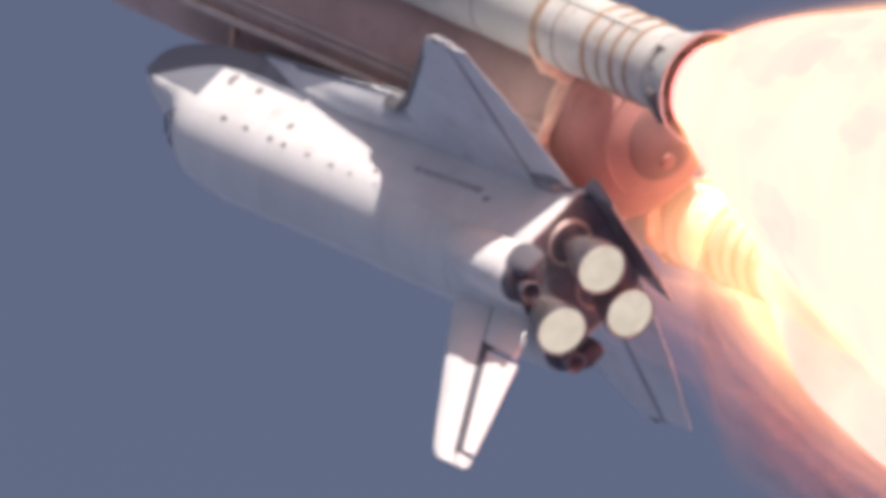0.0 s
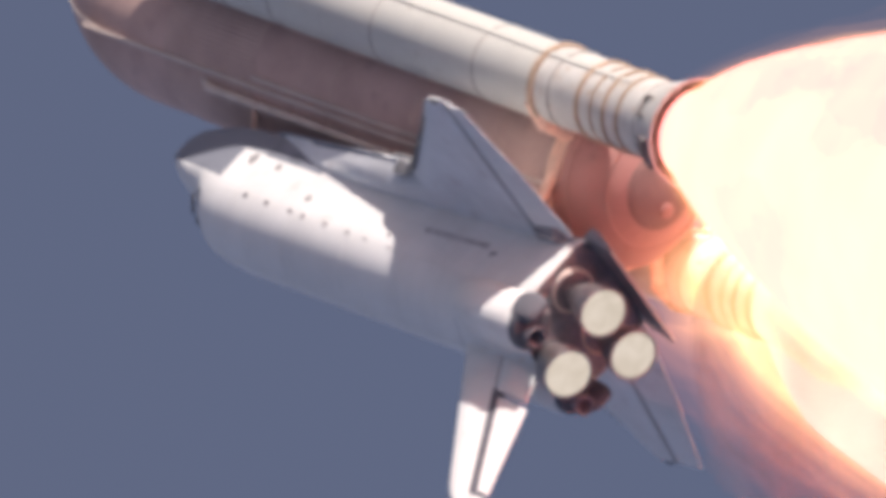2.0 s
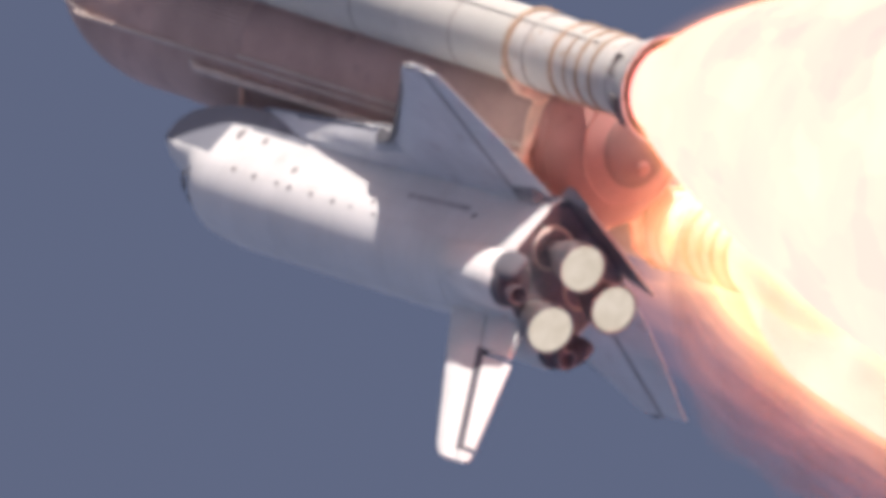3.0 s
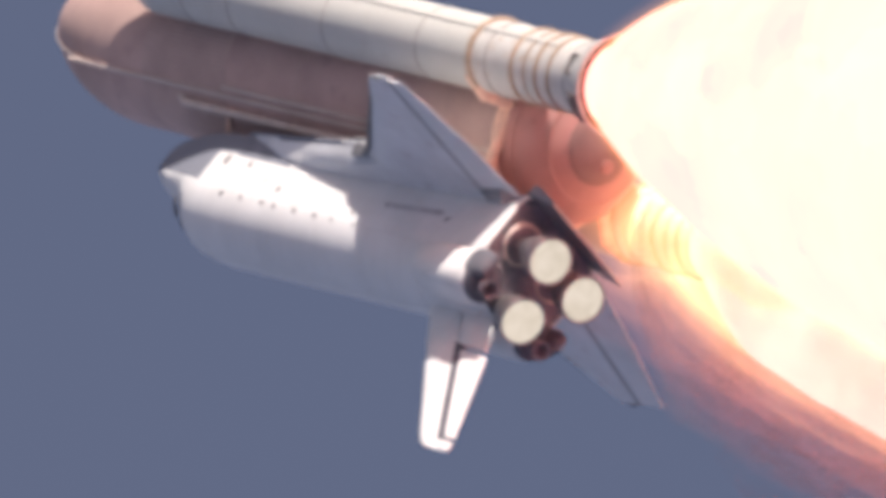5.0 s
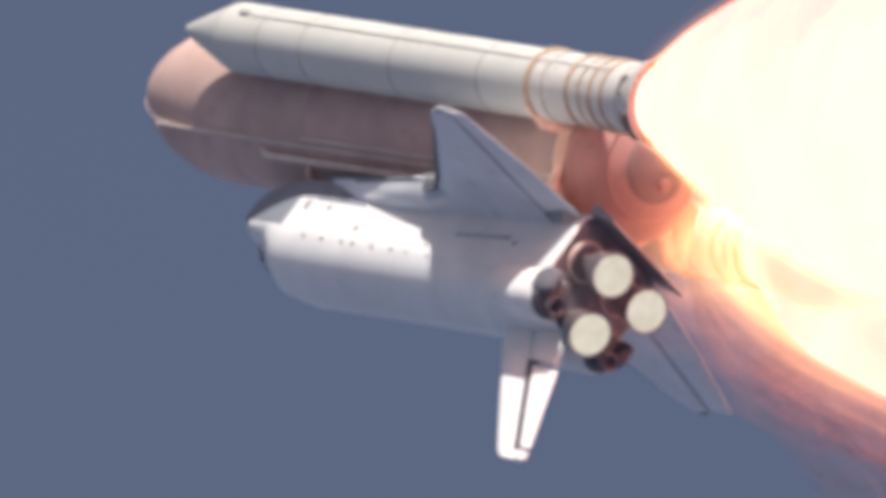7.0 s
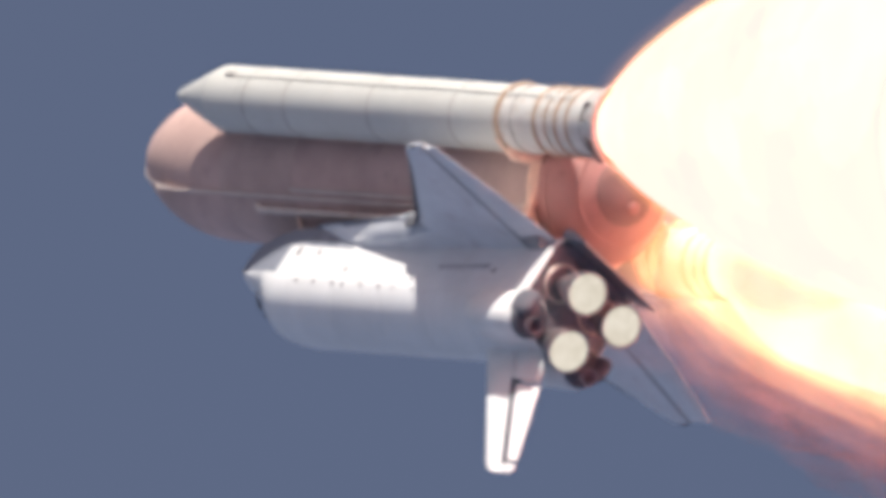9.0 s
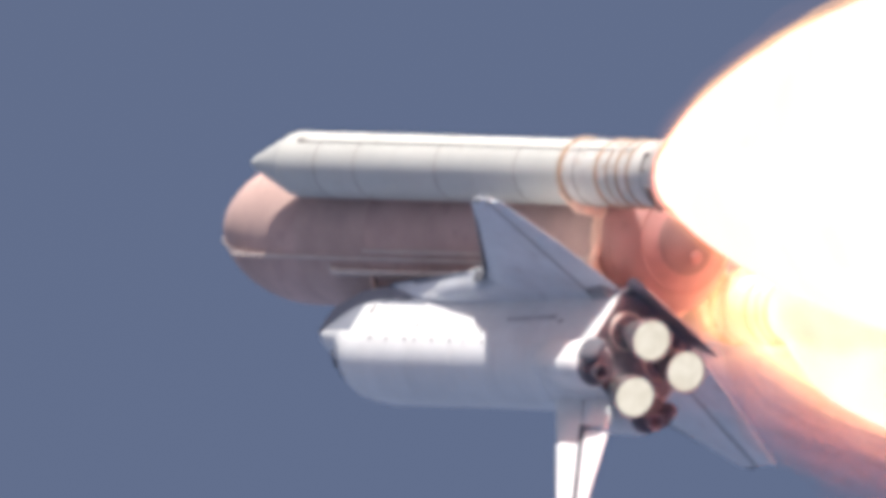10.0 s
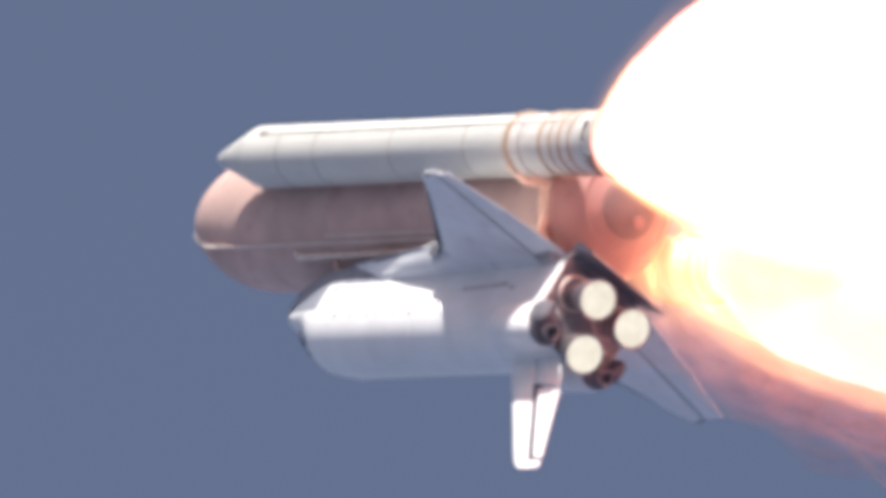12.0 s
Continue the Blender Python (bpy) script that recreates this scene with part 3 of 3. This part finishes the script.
def build_booster():
    b = thing("solid_rocket_booster", "white solid rocket booster with brown-sealed joints, firing", "rocket booster", "boosters beside the tank")
    X = lambda x: (x - 1000) * IN
    part("nose_cone", turned([(X(x), r * IN) for x, r in ((200, 2), (202, 7), (207, 11), (216, 15), (274, 34))], 56), PAINT, b)
    part("frustum", turned([(X(x), r * IN) for x, r in ((274.5, 34), (276, 35), (395, 72.5), (399, 73.2))], 56), PAINT, b)
    part("forward_skirt", turned([(X(x), r * IN) for x, r in ((399.5, 73), (460, 73), (523, 73))], 56), PAINT, b)
    edges = (524, 706, 1027, 1342, 1515)
    for x0, x1 in zip(edges, edges[1:]):
        part("motor_segment", turned([(X(x0 + 0.5), 72.6 * IN), (X(x0 + 3), 73 * IN), (X(x1 - 3), 73 * IN), (X(x1 - 0.5), 72.6 * IN)], 56), PAINT, b)
    part("aft_segment", turned([(X(x), r * IN) for x, r in ((1515.5, 73), (1700, 73), (1836, 73))], 56), SKIRT, b)
    for x, w, h, m in ((548, 3, 0.8, SOOT), (706, 3, 0.8, SOOT), (1027, 3, 0.8, SOOT), (1342, 3.5, 0.8, SOOT), (867, 2, 0.5, PAINT), (1185, 2, 0.5, PAINT)):
        part("joint_seal", turned([(X(x - w), 72 * IN), (X(x - w), (73 + h) * IN), (X(x + w), (73 + h) * IN), (X(x + w), 72 * IN)], 56, False), m, b, "dark joint seal" if m is SOOT else "")
    for x, w, h, m in ((1523, 7, 7, RUST), (1575, 3, 3, SOOT), (1664, 5, 5, RUST), (1706, 3.5, 3, RUST), (1745, 4, 5, RUST), (1786, 4, 4, RUST), (1840, 4, 3, SOOT)):
        part("stiffener_ring", turned([(X(x - w), 72 * IN), (X(x - w), (73 + h * 0.6) * IN), (X(x - w * 0.6), (73 + h) * IN), (X(x + w * 0.6), (73 + h) * IN), (X(x + w), (73 + h * 0.6) * IN), (X(x + w), 72 * IN)], 56, False), m, b, "brown stiffener ring")
    part("aft_skirt", turned([(X(x), r * IN) for x, r in ((1838, 74), (1850, 76), (1925, 101), (1931, 104), (1931, 99), (1850, 72))], 56, False), SKIRT, b, "flared aft skirt")
    part("nozzle", turned([(X(x), r * IN) for x, r in ((1840, 40), (1900, 58), (1975, 74), (1975, 70), (1900, 54), (1840, 36))], 40, False), SOOT, b)
    # systems tunnel down the outboard flank
    a = radians(-12)
    part("systems_tunnel", block(Vector((X(1130), 74.5 * IN * math.cos(a), 74.5 * IN * math.sin(a))), (1290 * IN, 0.09, 0.3), turn=pose(0, 0, 0, -12, 0, 0), bevel=0.03), PAINT, b, "long raised systems tunnel")
    part("tunnel_end", block(Vector((X(470), 74 * IN * math.cos(a), 74 * IN * math.sin(a))), (0.9, 0.25, 0.35), turn=pose(0, 0, 0, -12, 0, 0), bevel=0.06), SOOT, b, "dark forward cable fairing")
    # separation motors and a dark bracket on the skirt
    for k in range(4):
        g = radians(58 + 9 * k)
        c, sn = math.cos(g), math.sin(g)
        part("separation_motor", tube((X(1866), 82 * IN * c, 82 * IN * sn), (X(1912), 99 * IN * c, 99 * IN * sn), 0.13, r2=0.2), MOTOR, b, "dark separation motor")
    bm = bmesh.new()
    for dx, tang, size in ((0, 0, (0.14, 0.16, 1.1)), (0.22, 0.5, (0.5, 0.16, 0.14)), (0.22, -0.5, (0.5, 0.16, 0.14))):
        m = pose(0, 0, 0, 18, 0, 0)
        block(m @ Vector((X(1858) + dx, 80 * IN + dx * 0.3, tang)), size, bm, turn=m, bevel=0.02)
    part("skirt_bracket", bm, MOTOR, b, "dark bracket on the skirt")
    part("attach_fitting", block((X(1523), -0.6, 1.75), (0.5, 1.1, 0.5), bevel=0.1), FLAMELIT_STRUT, b)
    return b


booster = build_booster()
tagged(booster, "white solid rocket booster casting shade on the tank")
booster_far = copy_thing(booster, Matrix.Identity(4))
tagged(booster_far, "white solid rocket booster half lost in flame glow")

# ---- flames ----


def billow_skin(radius, centre, s0, s1, grow, root, reach, rough, seed, seg=56, steps=56):
    """A gas envelope about a slightly bent axis: it leaves a ring of radius root and opens to radius(s) + grow within reach."""
    rings = []
    for k in range(steps + 1):
        s = s0 + (s1 - s0) * (k / steps) ** 1.8
        f = min(1.0, (s - s0) / reach)
        f = math.sin(f * math.pi / 2) ** 0.8
        r0 = root + (radius(s) + grow - root) * f
        cy, cz = centre(s)
        pts = []
        for i in range(seg):
            a = 2 * math.pi * i / seg
            nz = noise.fractal(Vector((s * 0.13, 1.6 * math.cos(a), 1.6 * math.sin(a) + seed)), 0.9, 2.1, 4)
            r = max(0.05, r0 * (1 + rough * nz * f * min(1, max(0, (s - s0) / 5))))
            pts.append(Vector((s, cy + r * math.cos(a), cz + r * math.sin(a))))
        rings.append(pts)
    return loft(rings, False)


HOT = glowing("flame_core", (2.1, 0.60, 0.545), (2.05, 0.59, 0.54), 1.0, scale=0.1)


def fringe_mats(name, count, peak, fall=0.38):
    """Fringe gas from the core outwards: yellow to orange to dull red, each envelope adding less glow."""
    mats = []
    for k in range(count):
        f = k / (count - 1)
        g, b = 0.66 - fall * f ** 0.8, 0.26 - 0.12 * f ** 0.6 + 0.05 * f * f
        mats.append(glowing(name, (1.0, g, b), (0.96, g * 0.85, b * 0.82), peak * (1 - f) ** 2.1 + 0.007, thin=True, scale=0.22))
    return mats


def smoke(name, base, least, most, scale):
    """Thin brown smoke in billows, lit by flame and sun."""
    m = bpy.data.materials.new(name)
    m.use_nodes = True
    n, l = m.node_tree.nodes, m.node_tree.links
    n.clear()
    o, mx, tr, df = n.new("ShaderNodeOutputMaterial"), n.new("ShaderNodeMixShader"), n.new("ShaderNodeBsdfTransparent"), n.new("ShaderNodeBsdfDiffuse")
    tc, ns, mr = n.new("ShaderNodeTexCoord"), n.new("ShaderNodeTexNoise"), n.new("ShaderNodeMapRange")
    ns.inputs["Scale"].default_value, ns.inputs["Detail"].default_value, ns.inputs["Distortion"].default_value = scale, 5, 0.8
    l.new(tc.outputs["Object"], ns.inputs["Vector"])
    mr.inputs[1].default_value, mr.inputs[2].default_value = 0.35, 0.68
    mr.inputs[3].default_value, mr.inputs[4].default_value = least, most
    l.new(ns.outputs[0], mr.inputs[0])
    df.inputs[0].default_value = (*base, 1)
    l.new(mr.outputs[0], mx.inputs[0])
    l.new(tr.outputs[0], mx.inputs[1])
    l.new(df.outputs[0], mx.inputs[2])
    l.new(mx.outputs[0], o.inputs[0])
    return m


SMOKE = smoke("brown_smoke", (0.27, 0.18, 0.175), 0.0, 0.065, 0.2)
scene.cycles.transparent_max_bounces = 160


def build_flame(label, radius, centre, core_from, core_root, fringe_from, fringe_root, grows, reach, mats, rough, veils, lead, length=48):
    f = thing("booster_flame", label, "flame", "booster flames")
    parts = [part("flame_core", billow_skin(radius, centre, core_from, length, 0, core_root, reach, 0.03, 1.0), HOT, f, "white-hot core", smooth=80)]
    for k, g in enumerate(grows):
        parts.append(part("flame_fringe", billow_skin(radius, centre, fringe_from + lead * k, length, g, fringe_root + 0.045 * k, reach, rough * (0.6 + 0.12 * k), 3.0 + 1.7 * k, steps=44, seg=48), mats[k], f, "thin glowing orange gas", smooth=80))
    for k, g in enumerate(veils):
        parts.append(part("smoke_veil", billow_skin(radius, centre, fringe_from + 1 + 0.4 * k, length, g, fringe_root + 0.1, reach * 1.3, 0.12 + 0.02 * k, 40.0 + 2.3 * k, steps=44, seg=56), SMOKE, f, "thin brown smoke", smooth=80))
    return f, parts


flame, flame_parts = build_flame("white-hot exhaust flame with orange fringe behind a booster", lambda s: 2.30 + 0.511 * max(0, s) ** 0.877 * (1 - 0.007 * max(0, s)), lambda s: (0.3055 * max(0, s) ** 0.735, 0.015 * max(0, s)),
                                 -0.9, 2.1, -0.3, 2.3, (0.05, 0.1, 0.16, 0.22, 0.3, 0.38, 0.48, 0.6, 0.75, 0.95), 1.0, fringe_mats("flame_fringe", 10, 0.10, 0.24), 0.05, (), 0.05)
flame_far, flame_far_parts = build_flame("broad exhaust flame with soft red-brown edge behind a booster", lambda s: 2.6 + 0.971 * max(0, s) ** 0.395, lambda s: (-0.594 * max(0, s) ** 0.877, -0.11 * max(0, s) ** 0.877),
                                         1.0, 1.95, -3.6, 2.3, [-0.35 + 0.11 * k + 0.0045 * k * k for k in range(22)], 4.5, fringe_mats("far_flame_fringe", 22, 0.10), 0.045, [2.8 + 0.5 * k for k in range(6)], -0.36)

# cream-yellow root of the far flame, wrapped round skirt and nozzle
ROOT = glowing("flame_root", (1.45, 0.66, 0.49), (1.4, 0.63, 0.44), 1.0, scale=0.5)
part("flame_root", turned([(0.6, 1.9), (1.6, 2.2), (2.8, 2.55), (4.4, 2.9), (6.5, 3.05), (9.0, 2.7), (12.0, 1.6), (14.0, 0.1)], 56), ROOT, flame_far, "cream-yellow root of the flame", smooth=80)

# ---- flight ----


def stack_pose(t):
    """Where the vehicle is at t: it climbs away from the camera, its attitude unchanged."""
    u = (t - 6) / 6
    az = 0.015181 * u * u -0.090198 * u +0.556549
    el = 0.011218 * u * u +0.020049 * u +0.310843
    d = 3000 * math.exp(0.007996 * u * u +0.138897 * u +0.032940)
    eye = Vector((10, 0, 5)) + d * Vector((math.cos(el) * math.cos(az), math.cos(el) * math.sin(az), math.sin(el)))
    return Matrix.Translation(-(ATTITUDE.to_3x3() @ eye)) @ ATTITUDE


PLACES = [(orbiter, Matrix.Translation(((1000 + 741 - 1500) * IN, 0, (400 - 63.5) * IN))), (tank, Matrix.Identity(4)), (frame_thing, Matrix.Identity(4)),
          (booster, Matrix.Translation(((1000 + 543 - 1500) * IN, 250.5 * IN, 0))),
          (booster_far, Matrix.Translation(((1000 + 543 - 1500) * IN, -250.5 * IN, 0)) @ pose(0, 0, 0, 180, 0, 0)),
          (flame, Matrix.Translation((25.37, 250.5 * IN, 0))), (flame_far, Matrix.Translation((20.3, -250.5 * IN, 0)))]


def motions():
    for ob, m in PLACES:
        # in thinning air the flames swell and creep up the nozzles
        creep = 0.06 if ob is flame else 0.15 if ob is flame_far else 0.0
        # the near jet bends out less as the climb goes on
        lean = 1.3 if ob is flame else 0.0
        walk(ob, [(k * 0.5, stack_pose(k * 0.5) @ Matrix.Translation((creep * (6 - k * 0.5), 0, 0)) @ m @ pose(0, 0, 0, 0, -lean * (1 - k / 24), -lean * (1 - k / 24))) for k in range(25)])
    # the gas envelopes rock about the jet
    for k, ob in enumerate(flame_parts + flame_far_parts):
        way = 1 if k % 2 else -1
        walk(ob, [(t, pose(0, 0, 0, way * (5 + k % 4) * math.sin(t * (1.1 + 0.13 * k) + k), 0, 0)) for t in [0.75 * j for j in range(17)]])


motions()
